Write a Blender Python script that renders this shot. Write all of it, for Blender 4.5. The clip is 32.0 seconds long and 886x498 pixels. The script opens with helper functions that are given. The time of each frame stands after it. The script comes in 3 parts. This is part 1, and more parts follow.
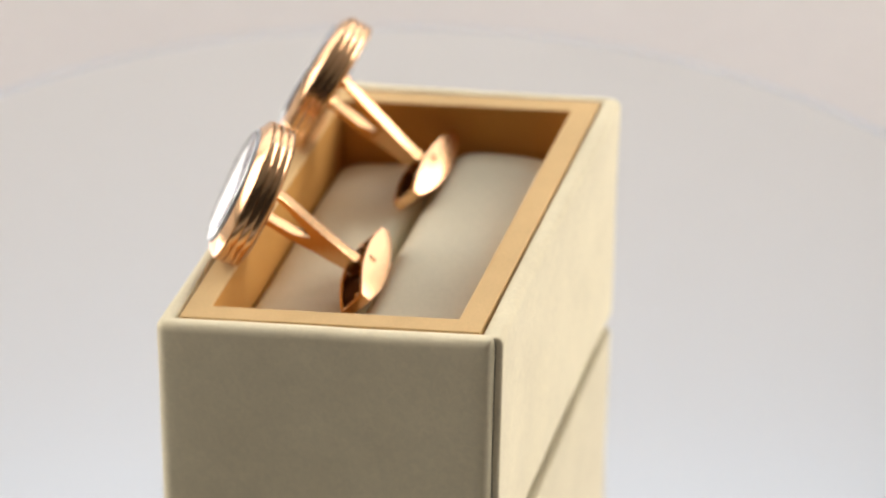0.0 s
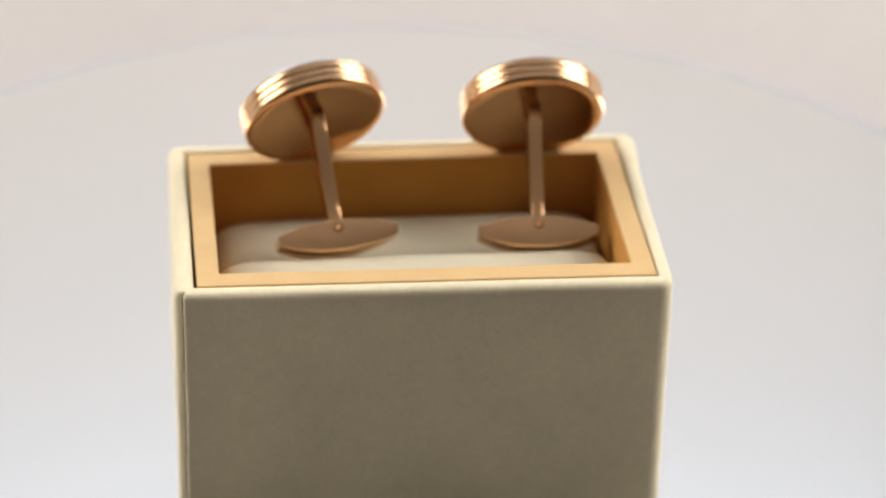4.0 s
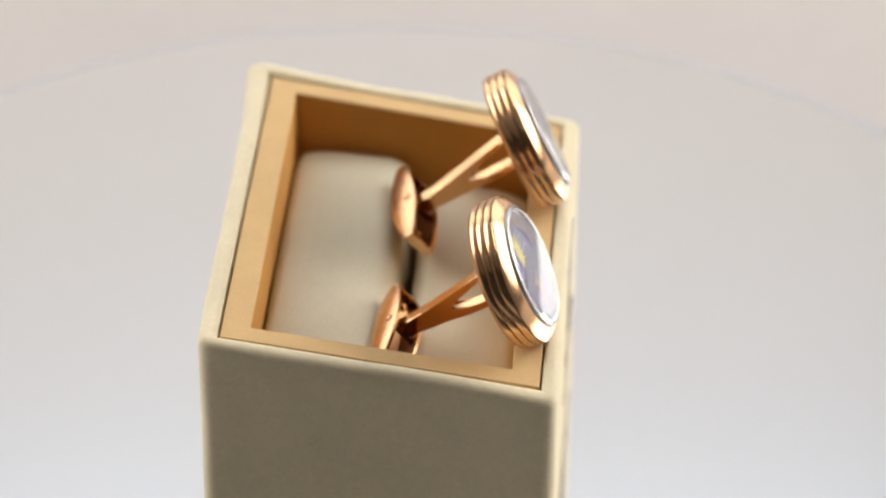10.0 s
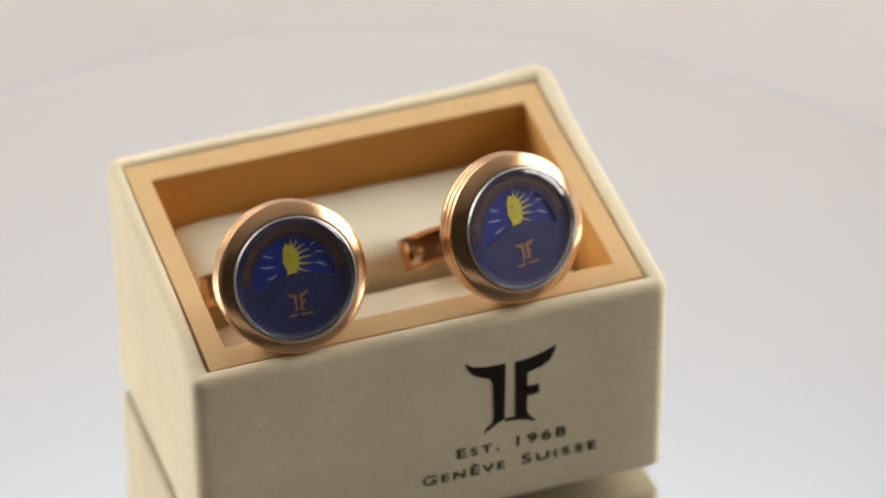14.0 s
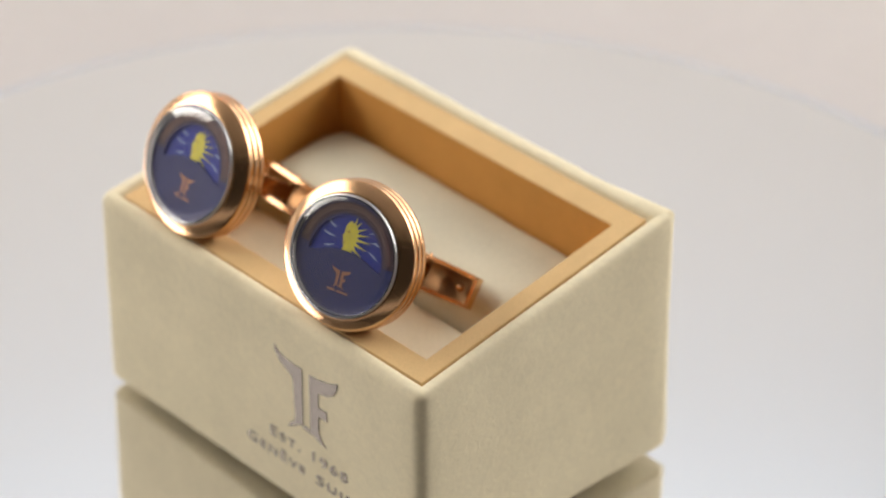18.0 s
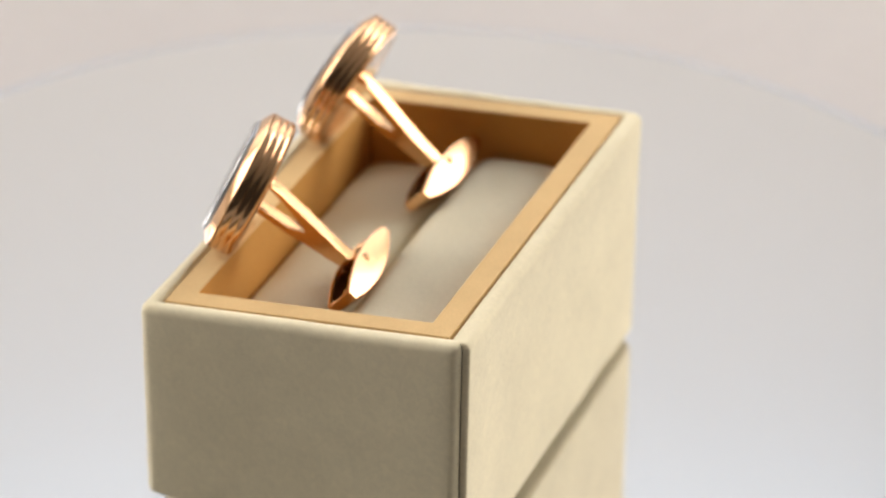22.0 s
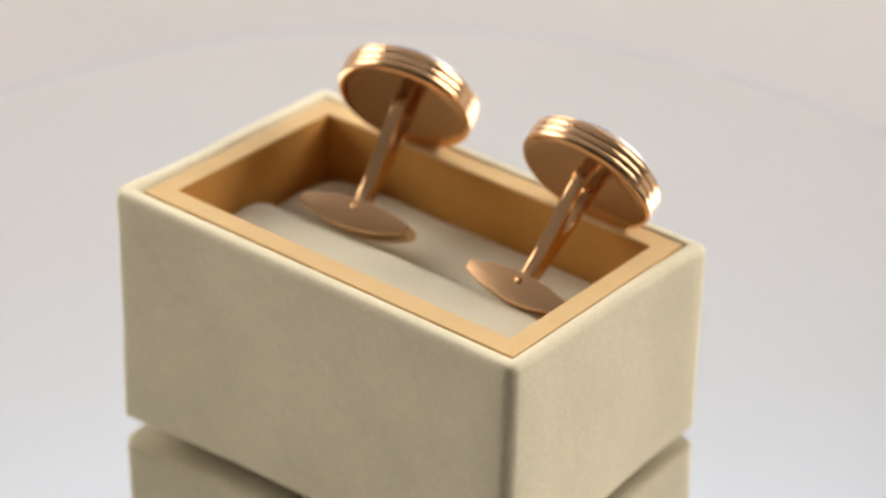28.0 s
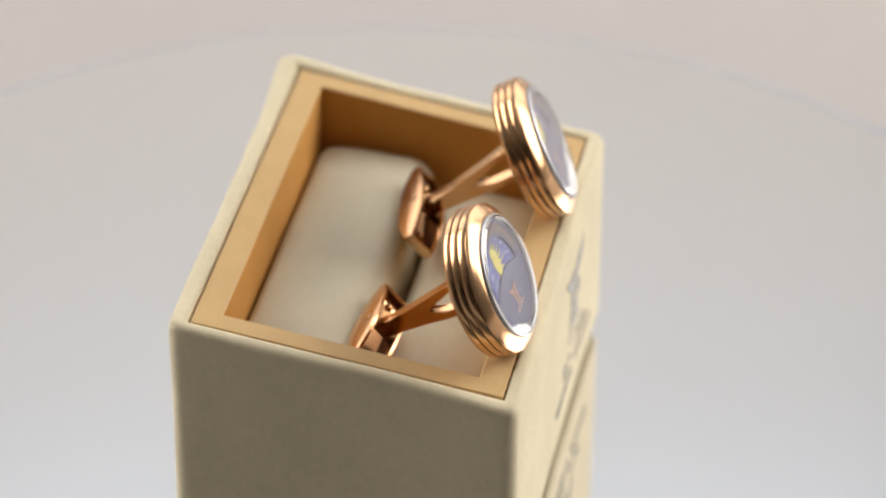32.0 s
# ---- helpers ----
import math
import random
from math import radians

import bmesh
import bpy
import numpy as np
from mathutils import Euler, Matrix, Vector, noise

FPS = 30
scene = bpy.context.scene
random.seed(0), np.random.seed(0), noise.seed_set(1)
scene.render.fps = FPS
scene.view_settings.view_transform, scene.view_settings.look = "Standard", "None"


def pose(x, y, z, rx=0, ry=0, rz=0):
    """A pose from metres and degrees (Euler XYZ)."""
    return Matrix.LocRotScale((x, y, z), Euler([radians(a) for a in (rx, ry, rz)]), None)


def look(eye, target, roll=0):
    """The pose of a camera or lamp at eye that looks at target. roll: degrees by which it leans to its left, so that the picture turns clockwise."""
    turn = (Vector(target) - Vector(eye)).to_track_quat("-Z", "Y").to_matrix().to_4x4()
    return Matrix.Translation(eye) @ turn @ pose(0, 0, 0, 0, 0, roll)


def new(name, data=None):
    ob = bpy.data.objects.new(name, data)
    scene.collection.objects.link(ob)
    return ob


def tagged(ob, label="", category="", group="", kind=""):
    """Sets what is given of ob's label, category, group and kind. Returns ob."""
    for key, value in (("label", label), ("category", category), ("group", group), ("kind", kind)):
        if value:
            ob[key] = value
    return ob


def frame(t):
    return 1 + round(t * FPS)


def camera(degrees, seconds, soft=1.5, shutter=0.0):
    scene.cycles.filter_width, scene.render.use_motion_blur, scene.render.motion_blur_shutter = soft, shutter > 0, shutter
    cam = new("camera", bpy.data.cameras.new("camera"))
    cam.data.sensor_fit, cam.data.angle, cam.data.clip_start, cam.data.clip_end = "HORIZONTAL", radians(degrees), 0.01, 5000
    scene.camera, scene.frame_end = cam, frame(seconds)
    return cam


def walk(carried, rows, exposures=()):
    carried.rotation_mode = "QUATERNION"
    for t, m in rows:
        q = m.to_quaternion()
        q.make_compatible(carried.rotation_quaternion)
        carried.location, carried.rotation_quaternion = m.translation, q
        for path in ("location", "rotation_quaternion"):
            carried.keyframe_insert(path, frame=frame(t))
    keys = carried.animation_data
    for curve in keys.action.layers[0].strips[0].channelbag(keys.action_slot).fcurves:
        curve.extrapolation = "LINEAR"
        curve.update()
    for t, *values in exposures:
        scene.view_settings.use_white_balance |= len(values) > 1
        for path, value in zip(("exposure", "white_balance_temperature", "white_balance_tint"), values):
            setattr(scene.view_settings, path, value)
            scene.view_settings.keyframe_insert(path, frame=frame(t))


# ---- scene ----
S = 0.065                      # metres in one box length
LIFT = 0.5796 + 0.029          # box top above the mirror, in box lengths
cam = camera(14.654, 32.0, soft=2.2)
EYE = (0.0, -6.0487 * S, (4.0556 + LIFT) * S)
AIM = pose(*EYE, 90 - 34.7266, 0, -0.9427) @ pose(0, 0, 0, 0, 0, 0.525)
cam.data.dof.use_dof = True
cam.data.dof.focus_distance = 0.447
cam.data.dof.aperture_fstop = 16.0
walk(cam, [(0.0, AIM), (32.0, AIM)], [(0.0, -0.20), (3.0, -0.17), (5.5, -0.01), (7.0, 0.01), (8.0, -0.18), (9.0, -0.21), (14.0, -0.19), (19.0, -0.19), (21.2, -0.12), (23.0, -0.33), (25.0, -0.33), (28.0, -0.20), (30.5, -0.16), (32.0, -0.36)])

# ---------------------------------------------------------------- light
world = bpy.data.worlds.new("studio")
scene.world = world
world.use_nodes = True
world.node_tree.nodes["Background"].inputs[0].default_value = (0.9, 0.92, 1.0, 1)
world.node_tree.nodes["Background"].inputs[1].default_value = 0.01


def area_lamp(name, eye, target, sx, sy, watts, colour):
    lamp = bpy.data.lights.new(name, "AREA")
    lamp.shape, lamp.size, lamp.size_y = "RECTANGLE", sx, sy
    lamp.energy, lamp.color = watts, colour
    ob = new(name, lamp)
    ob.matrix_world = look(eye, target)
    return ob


area_lamp("softbox_lamp_west", (-0.80, 0.29, 0.47), (0, 0, 0.03), 0.68, 0.58, 8.8, (1.0, 0.945, 0.865))
area_lamp("softbox_lamp_east", (0.80, 0.29, 0.47), (0, 0, 0.03), 0.68, 0.58, 10.6, (1.0, 0.945, 0.865))
# Unseen lamps added at the rear so the crystals reflect white at grazing angles.
area_lamp("rear_added_lamp_west", (-0.43, 0.74, 0.38), (0, 0, 0.03), 0.36, 0.50, 1.15, (1.0, 0.96, 0.92))
area_lamp("rear_added_lamp_east", (0.43, 0.74, 0.38), (0, 0, 0.03), 0.36, 0.50, 1.15, (1.0, 0.96, 0.92))
# Two unseen lamps, added to grade the mirrored backdrop from warm to blue.
area_lamp("backdrop_lamp", (0, 0.25, 0.78), (0, 1.10, 0.78), 1.2, 0.25, 2.85, (1.0, 0.855, 0.735))
area_lamp("backdrop_top_lamp", (0.20, 0.82, 1.24), (0.20, 1.12, 1.02), 1.7, 0.10, 7.3, (0.60, 0.78, 1.0))


# ---------------------------------------------------------------- materials
def material(name, colour, rough=0.6, metal=0.0, spots=0.0, spot_scale=40.0, grain=0.0, grain_scale=2500.0,
             bump=0.0, bump_scale=3000.0, sheen=0.0, coat=0.0, rough_spots=0.0, stretch=(1, 1, 1), swirl=0.0):
    m = bpy.data.materials.new(name)
    m.use_nodes = True
    nt = m.node_tree
    b = nt.nodes["Principled BSDF"]
    b.inputs["Base Color"].default_value = (*colour, 1)
    b.inputs["Roughness"].default_value = rough
    b.inputs["Metallic"].default_value = metal
    b.inputs["Sheen Weight"].default_value = sheen
    b.inputs["Coat Weight"].default_value = coat
    tc = nt.nodes.new("ShaderNodeTexCoord")
    mp = nt.nodes.new("ShaderNodeMapping")
    mp.inputs["Scale"].default_value = stretch
    nt.links.new(tc.outputs["Object"], mp.inputs["Vector"])

    def noise_at(scale, detail):
        n = nt.nodes.new("ShaderNodeTexNoise")
        n.inputs["Scale"].default_value = scale
        n.inputs["Detail"].default_value = detail
        nt.links.new(mp.outputs["Vector"], n.inputs["Vector"])
        return n

    out = None
    for amount, scale, detail in ((spots, spot_scale, 3), (grain, grain_scale, 2)):
        if amount:
            n = noise_at(scale, detail)
            n.inputs["Distortion"].default_value = swirl if scale == grain_scale else 0.0
            r = nt.nodes.new("ShaderNodeMapRange")
            r.inputs["From Min"].default_value, r.inputs["From Max"].default_value = 0.3, 0.7
            r.inputs["To Min"].default_value, r.inputs["To Max"].default_value = 1 - amount, 1 + amount
            nt.links.new(n.outputs["Fac"], r.inputs["Value"])
            x = nt.nodes.new("ShaderNodeVectorMath")
            x.operation = "SCALE"
            if out is None:
                x.inputs[0].default_value = colour
            else:
                nt.links.new(out, x.inputs[0])
            nt.links.new(r.outputs["Result"], x.inputs["Scale"])
            out = x.outputs["Vector"]
    if out is not None:
        nt.links.new(out, b.inputs["Base Color"])
    if rough_spots:
        n = noise_at(spot_scale * 2, 3)
        r = nt.nodes.new("ShaderNodeMapRange")
        r.inputs["From Min"].default_value, r.inputs["From Max"].default_value = 0.3, 0.7
        r.inputs["To Min"].default_value, r.inputs["To Max"].default_value = max(0, rough - rough_spots), rough + rough_spots
        nt.links.new(n.outputs["Fac"], r.inputs["Value"])
        nt.links.new(r.outputs["Result"], b.inputs["Roughness"])
    if bump:
        n = noise_at(bump_scale, 3)
        n.inputs["Distortion"].default_value = swirl
        bp = nt.nodes.new("ShaderNodeBump")
        bp.inputs["Strength"].default_value = bump
        bp.inputs["Distance"].default_value = 0.0002
        nt.links.new(n.outputs["Fac"], bp.inputs["Height"])
        nt.links.new(bp.outputs["Normal"], b.inputs["Normal"])
    return m


SUEDE = material("cream_suede", (0.785, 0.70, 0.496), 0.9, spots=0.05, spot_scale=90, grain=0.042, grain_scale=850,
                 bump=0.26, bump_scale=800, sheen=0.15, swirl=1.2)
GROOVE = material("seam_shade", (0.12, 0.09, 0.06), 0.9, grain=0.1)
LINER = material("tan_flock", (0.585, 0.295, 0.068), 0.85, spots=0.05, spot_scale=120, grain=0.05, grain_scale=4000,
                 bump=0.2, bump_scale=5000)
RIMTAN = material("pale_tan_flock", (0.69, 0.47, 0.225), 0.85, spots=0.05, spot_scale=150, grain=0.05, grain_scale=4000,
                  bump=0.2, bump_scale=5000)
CUSHION = material("ivory_leather", (0.70, 0.65, 0.495), 0.62, spots=0.03, spot_scale=70, grain=0.03, grain_scale=1800,
                   bump=0.12, bump_scale=1500)
GOLD = material("rose_gold", (0.735, 0.45, 0.235), 0.16, 1.0, spots=0.03, spot_scale=300, rough_spots=0.02)
SATIN = material("satin_rose_gold", (0.745, 0.465, 0.258), 0.21, 1.0, spots=0.03, spot_scale=300, rough_spots=0.015)
# Dark tone for the sun's face lines and for shade inside the toggle.
SHADE_AND_LINE = material("shade_and_line_gold", (0.30, 0.16, 0.075), 0.35, 1.0, spots=0.1, spot_scale=300)
SILVER = material("steel_ring", (0.50, 0.51, 0.54), 0.36, 1.0, spots=0.02, spot_scale=300)
DIAL = material("navy_dial", (0.018, 0.022, 0.075), 0.45, spots=0.18, spot_scale=900, grain=0.2, grain_scale=2500)
nt = DIAL.node_tree
check = nt.nodes.new("ShaderNodeTexChecker")
check.inputs["Scale"].default_value = 1 / 0.0009
check.inputs["Color1"].default_value = (0.018, 0.024, 0.105, 1)
check.inputs["Color2"].default_value = (0.027, 0.033, 0.130, 1)
nt.links.new(nt.nodes["Texture Coordinate"].outputs["Object"], check.inputs["Vector"])
nt.links.new(check.outputs["Color"], nt.nodes["Principled BSDF"].inputs["Base Color"])
BLUE = material("royal_blue_enamel", (0.016, 0.032, 0.26), 0.35, spots=0.1, spot_scale=600)
YELLOW = material("yellow_enamel", (0.60, 0.53, 0.06), 0.4, spots=0.08, spot_scale=900)
PALE = material("pale_blue_enamel", (0.38, 0.46, 0.62), 0.4, spots=0.05, spot_scale=900)
BROWN = material("brown_scale", (0.055, 0.033, 0.045), 0.4, spots=0.25, spot_scale=1600)
MARK = material("fine_print", (0.26, 0.15, 0.12), 0.4, 0.3, spots=0.15, spot_scale=900)
COPPER = material("copper_print", (0.52, 0.26, 0.16), 0.35, 0.6, spots=0.08, spot_scale=900)
INK = material("dark_foil", (0.060, 0.050, 0.045), 0.31, 1.0, spots=0.12, spot_scale=900, grain=0.15)
MIRROR = material("mirror_disc", (0.885, 0.88, 0.875), 0.02, 1.0)
RIM = material("disc_edge", (0.27, 0.33, 0.44), 0.3, 0.0, spots=0.05)
PAPER = material("white_table", (0.53, 0.495, 0.485), 0.7, spots=0.02, spot_scale=6, grain=0.015, grain_scale=300)
CLOTH = material("white_backdrop", (0.70, 0.675, 0.64), 0.9, spots=0.015, spot_scale=3)
CLOTH_TOP = material("white_ceiling", (0.66, 0.63, 0.60), 0.9, spots=0.015, spot_scale=3)
PLASTER = material("pale_plaster", (0.42, 0.38, 0.35), 0.85, spots=0.04, spot_scale=4)
DARK = material("dim_room_wall", (0.06, 0.053, 0.047), 0.8, spots=0.1, spot_scale=4)


def glass_material():
    m = bpy.data.materials.new("crystal")
    m.use_nodes = True
    nt = m.node_tree
    b = nt.nodes["Principled BSDF"]
    b.inputs["Base Color"].default_value = (1, 1, 1, 1)
    b.inputs["Roughness"].default_value = 0.0
    b.inputs["Transmission Weight"].default_value = 1.0
    b.inputs["IOR"].default_value = 1.72
    return m


CRYSTAL = glass_material()


# ---------------------------------------------------------------- mesh helpers
def finish(bm, name, mat, parent=None, label="", smooth=True, angle=35):
    bmesh.ops.recalc_face_normals(bm, faces=bm.faces)
    me = bpy.data.meshes.new(name)
    bm.to_mesh(me)
    bm.free()
    me.materials.append(mat)
    if smooth:
        for poly in me.polygons:
            poly.use_smooth = True
        me.set_sharp_from_angle(angle=radians(angle))
    ob = new(name, me)
    ob.parent = parent
    if label:
        ob["label"] = label
    return ob


def part(name, bm, mat, parent, label="", smooth=True, angle=35):
    return finish(bm, name, mat, parent, label, smooth, angle)


def loft(bm, loops, closed=True, cap_first=False, cap_last=False):
    rows = [[bm.verts.new(v) for v in loop] for loop in loops]
    n = len(rows[0])
    for a, b in zip(rows, rows[1:]):
        for i in range(n if closed else n - 1):
            j = (i + 1) % n
            bm.faces.new((a[i], a[j], b[j], b[i]))
    if cap_first:
        bm.faces.new(rows[0])
    if cap_last:
        bm.faces.new(rows[-1])
    return rows


def round_rect(x0, x1, y0, y1, r, n=6):
    """A closed loop of points round a rectangle with corner radius r, the same count for any r."""
    pts = []
    for cx, cy, a0 in ((x1 - r, y1 - r, 0), (x0 + r, y1 - r, 90), (x0 + r, y0 + r, 180), (x1 - r, y0 + r, 270)):
        for i in range(n + 1):
            a = radians(a0 + 90 * i / n)
            pts.append((cx + r * math.cos(a), cy + r * math.sin(a)))
    return pts


def lathe(bm, profile, n=96, cap_first=False, cap_last=False):
    """Profile of (radius, height) turned round z."""
    loops = [[(r * math.cos(2 * math.pi * i / n), r * math.sin(2 * math.pi * i / n), z) for i in range(n)] for r, z in profile]
    return loft(bm, loops, True, cap_first, cap_last)


def plate(bm, outline, z0, z1):
    """An outline of (x, y), given thickness from z0 to z1."""
    lo = [bm.verts.new((x, y, z0)) for x, y in outline]
    hi = [bm.verts.new((x, y, z1)) for x, y in outline]
    n = len(outline)
    bm.faces.new(lo[::-1])
    bm.faces.new(hi)
    for i in range(n):
        j = (i + 1) % n
        bm.faces.new((lo[i], lo[j], hi[j], hi[i]))


def scaled(bm, k=S):
    bmesh.ops.scale(bm, vec=(k, k, k), verts=bm.verts)
    return bm


def block(bm, x0, x1, y0, y1, z0, z1, bevel=0.0, seg=2):
    made = bmesh.ops.create_cube(bm, size=1.0)["verts"]
    for v in made:
        v.co = Vector((x0 + (v.co.x + .5) * (x1 - x0), y0 + (v.co.y + .5) * (y1 - y0), z0 + (v.co.z + .5) * (z1 - z0)))
    if bevel:
        edges = list({e for v in made for e in v.link_edges})
        bmesh.ops.bevel(bm, geom=edges, offset=bevel, segments=seg, affect="EDGES", profile=0.5)


# ---------------------------------------------------------------- the studio
def build_studio():
    bm = bmesh.new()
    # Front cut short out of view, to bounce less light onto the box.
    block(bm, -1.6, 1.6, -0.22, 1.3, -0.05, -0.0085, 0.004)
    tagged(finish(bm, "table_top", PAPER), "white matt table top under the turntable", "table top", kind="structure")
    bm = bmesh.new()
    # Unseen dark floor and panel, added below the cut table for less bounce.
    block(bm, -1.6, 1.6, -1.6, 1.3, -0.79, -0.75)
    tagged(finish(bm, "floor", DARK), "dark unseen floor in front of the table, added to bounce less light", "floor", kind="structure")
    bm = bmesh.new()
    block(bm, -1.6, 1.6, -0.18, -0.16, -0.75, -0.05)
    tagged(finish(bm, "wall_table_front", DARK), "dark unseen panel under the table top, added to bounce less light", "panel", kind="structure")
    # white paper sweep behind and at both sides, dim room behind the camera
    bm = bmesh.new()
    path = [(-1.2, 0.15), (-1.2, 0.35)]
    for i in range(1, 13):
        a = radians(180 - 180 * i / 13)
        path.append((1.2 * math.cos(a), 0.35 + 0.75 * math.sin(a)))
    path += [(1.2, 0.35), (1.2, 0.15)]
    loops = []
    for off, z in ((0, -0.0085), (0, 1.5), (0.03, 1.5), (0.03, -0.0085)):
        k = 1 + off
        loops.append([(x * k, y * k, z) for x, y in path])
    loft(bm, loops + [loops[0]], closed=False)
    tagged(finish(bm, "wall_backdrop", CLOTH), "white curved paper backdrop round the table", "backdrop", kind="structure")
    bm = bmesh.new()
    block(bm, -1.6, 1.6, -1.6, 1.3, 1.5, 1.54)
    tagged(finish(bm, "ceiling", CLOTH_TOP), "white paper ceiling over the table", "ceiling", kind="structure")
    bm = bmesh.new()
    block(bm, -1.6, 1.6, -1.64, -1.6, -0.79, 1.54)
    tagged(finish(bm, "wall_south", DARK), "dim wall on the camera's side", "wall", kind="structure")
    for x, nm in ((-1.64, "wall_west"), (1.6, "wall_east")):
        bm = bmesh.new()
        block(bm, x, x + 0.04, -1.6, 1.3, -0.79, 1.54)
        tagged(finish(bm, nm, PLASTER), "dim side wall of the room", "wall", kind="structure")


def build_turntable():
    base = new("turntable")
    tagged(base, "round mirror turntable on a white table", "turntable")
    bm = bmesh.new()
    R = 0.1118
    lathe(bm, [(0.0001, 0), (0.05, 0), (R - 0.0016, 0)], 160)
    part("mirror_top", bm, MIRROR, base, "clear mirror glass", smooth=False)
    bm = bmesh.new()
    lathe(bm, [(R - 0.0016, 0), (R - 0.0004, -0.0004), (R, -0.0012), (R, -0.0085), (R - 0.01, -0.0085)], 160)
    part("rim", bm, RIM, base, "ground glass edge")
    return base


# ---------------------------------------------------------------- the box
XA, XB, YF, YB = -0.5401, 0.4599, -0.3605, 0.3418     # ends, front and back
BOT = -0.5796
CX, CY = (XA + XB) / 2, (YF + YB) / 2


def top_at(y, x=-1.0):
    """Height of the sloping top; it lifts a little towards one back corner."""
    lift = max(0, x - XA) / (XB - XA) * max(0, y - YF) / (YB - YF)
    return -0.097 + (y - YF) * 0.1381 + 0.013 * lift


def popped(x, y, k=1.0):
    """The covering stands off along the back and at its corners."""
    near = math.exp(-((x - XB) ** 2 + (y - YB) ** 2) / 0.03)
    front = math.exp(-((x - XA) ** 2 + (y - YF) ** 2) / 0.03)
    third = math.exp(-((x - XA) ** 2 + (y - YB) ** 2) / 0.03)
    side = 0.015 if x > CX else -0.006
    back = 0.015 if y > CY else -FRONT
    low = math.exp(-((x - XB) ** 2 + (y - YF) ** 2) / 0.03)
    return x + (side + 0.006 * near - 0.016 * front + 0.003 * third) * k, y + (back + 0.012 * near - 0.005 * low) * k, 0.009 * near * k


FRONT = 0.007                  # how far the padding swells the front
R0, BEVEL = 0.030, 0.0185
# section of the corner where the covering meets: the rounded end, the open groove, the edge of the back sheet
SEAM_CORNER = [(0.020 * (math.cos(radians(a)) - 1), 0.020 * (math.sin(radians(a)) - 1) - 0.0155) for a in (0, 16, 32, 48, 64, 80)]
SEAM_CORNER += [(-0.0195, -0.0230), (-0.0192, -0.0100), (-0.0192, -0.0045), (-0.0212, -0.0012), (-0.0255, -0.0002), (-0.0340, 0.0)]
VALLEY = (-0.0184, -0.0165)


def outline(ix, iy, r):
    """Round the box, inset by ix, iy, with corner radius r; the straight sides are cut so that they can bulge."""
    x0, x1, y0, y1 = XA + ix, XB - ix, YF + iy, YB - iy
    k = r / R0
    corners = [[(x1 + k * u, y1 + k * v) for u, v in SEAM_CORNER]]
    for cx, cy, a0 in ((x0 + r, y1 - r, 90), (x0 + r, y0 + r, 180), (x1 - r, y0 + r, 270)):
        corners.append([(cx + r * math.cos(radians(a0 + 15 * i)), cy + r * math.sin(radians(a0 + 15 * i))) for i in range(7)])
    pts = []
    for here, after in zip(corners, corners[1:] + corners[:1]):
        pts += here
        (ax, ay), (bx, by) = here[-1], after[0]
        pts += [(ax + (bx - ax) * i / 18, ay + (by - ay) * i / 18) for i in range(1, 18)]
    return pts


def soft(x, y, z):
    """The padded covering is not quite straight."""
    return 0.0022 * noise.noise((x * 7, y * 7, z * 3 + 1.7)) + 0.0010 * noise.noise((x * 22, y * 22, z * 6 + 5.2))


def ring(ix, iy, dz, r, absolute=None, pop=0):
    """One loop round the box, inset by ix, iy, at dz from the sloping top or at a fixed height."""
    out = []
    for x, y in outline(ix, iy, max(r, 0.0004)):
        z = top_at(y, x) + dz if absolute is None else absolute
        if pop:
            x, y, up = popped(x, y, pop)
            z += up * (absolute is None)
            w = soft(x, y, z) * pop * (0.2 if y < YF + 0.01 else 1.0)
            x, y, z = x + w * (1 if x > CX else -1), y + w * (1 if y > CY else -1), z + (w if dz > -0.1 and absolute is None else 0)
        out.append((x - CX, y - CY, z - BOT))
    return out


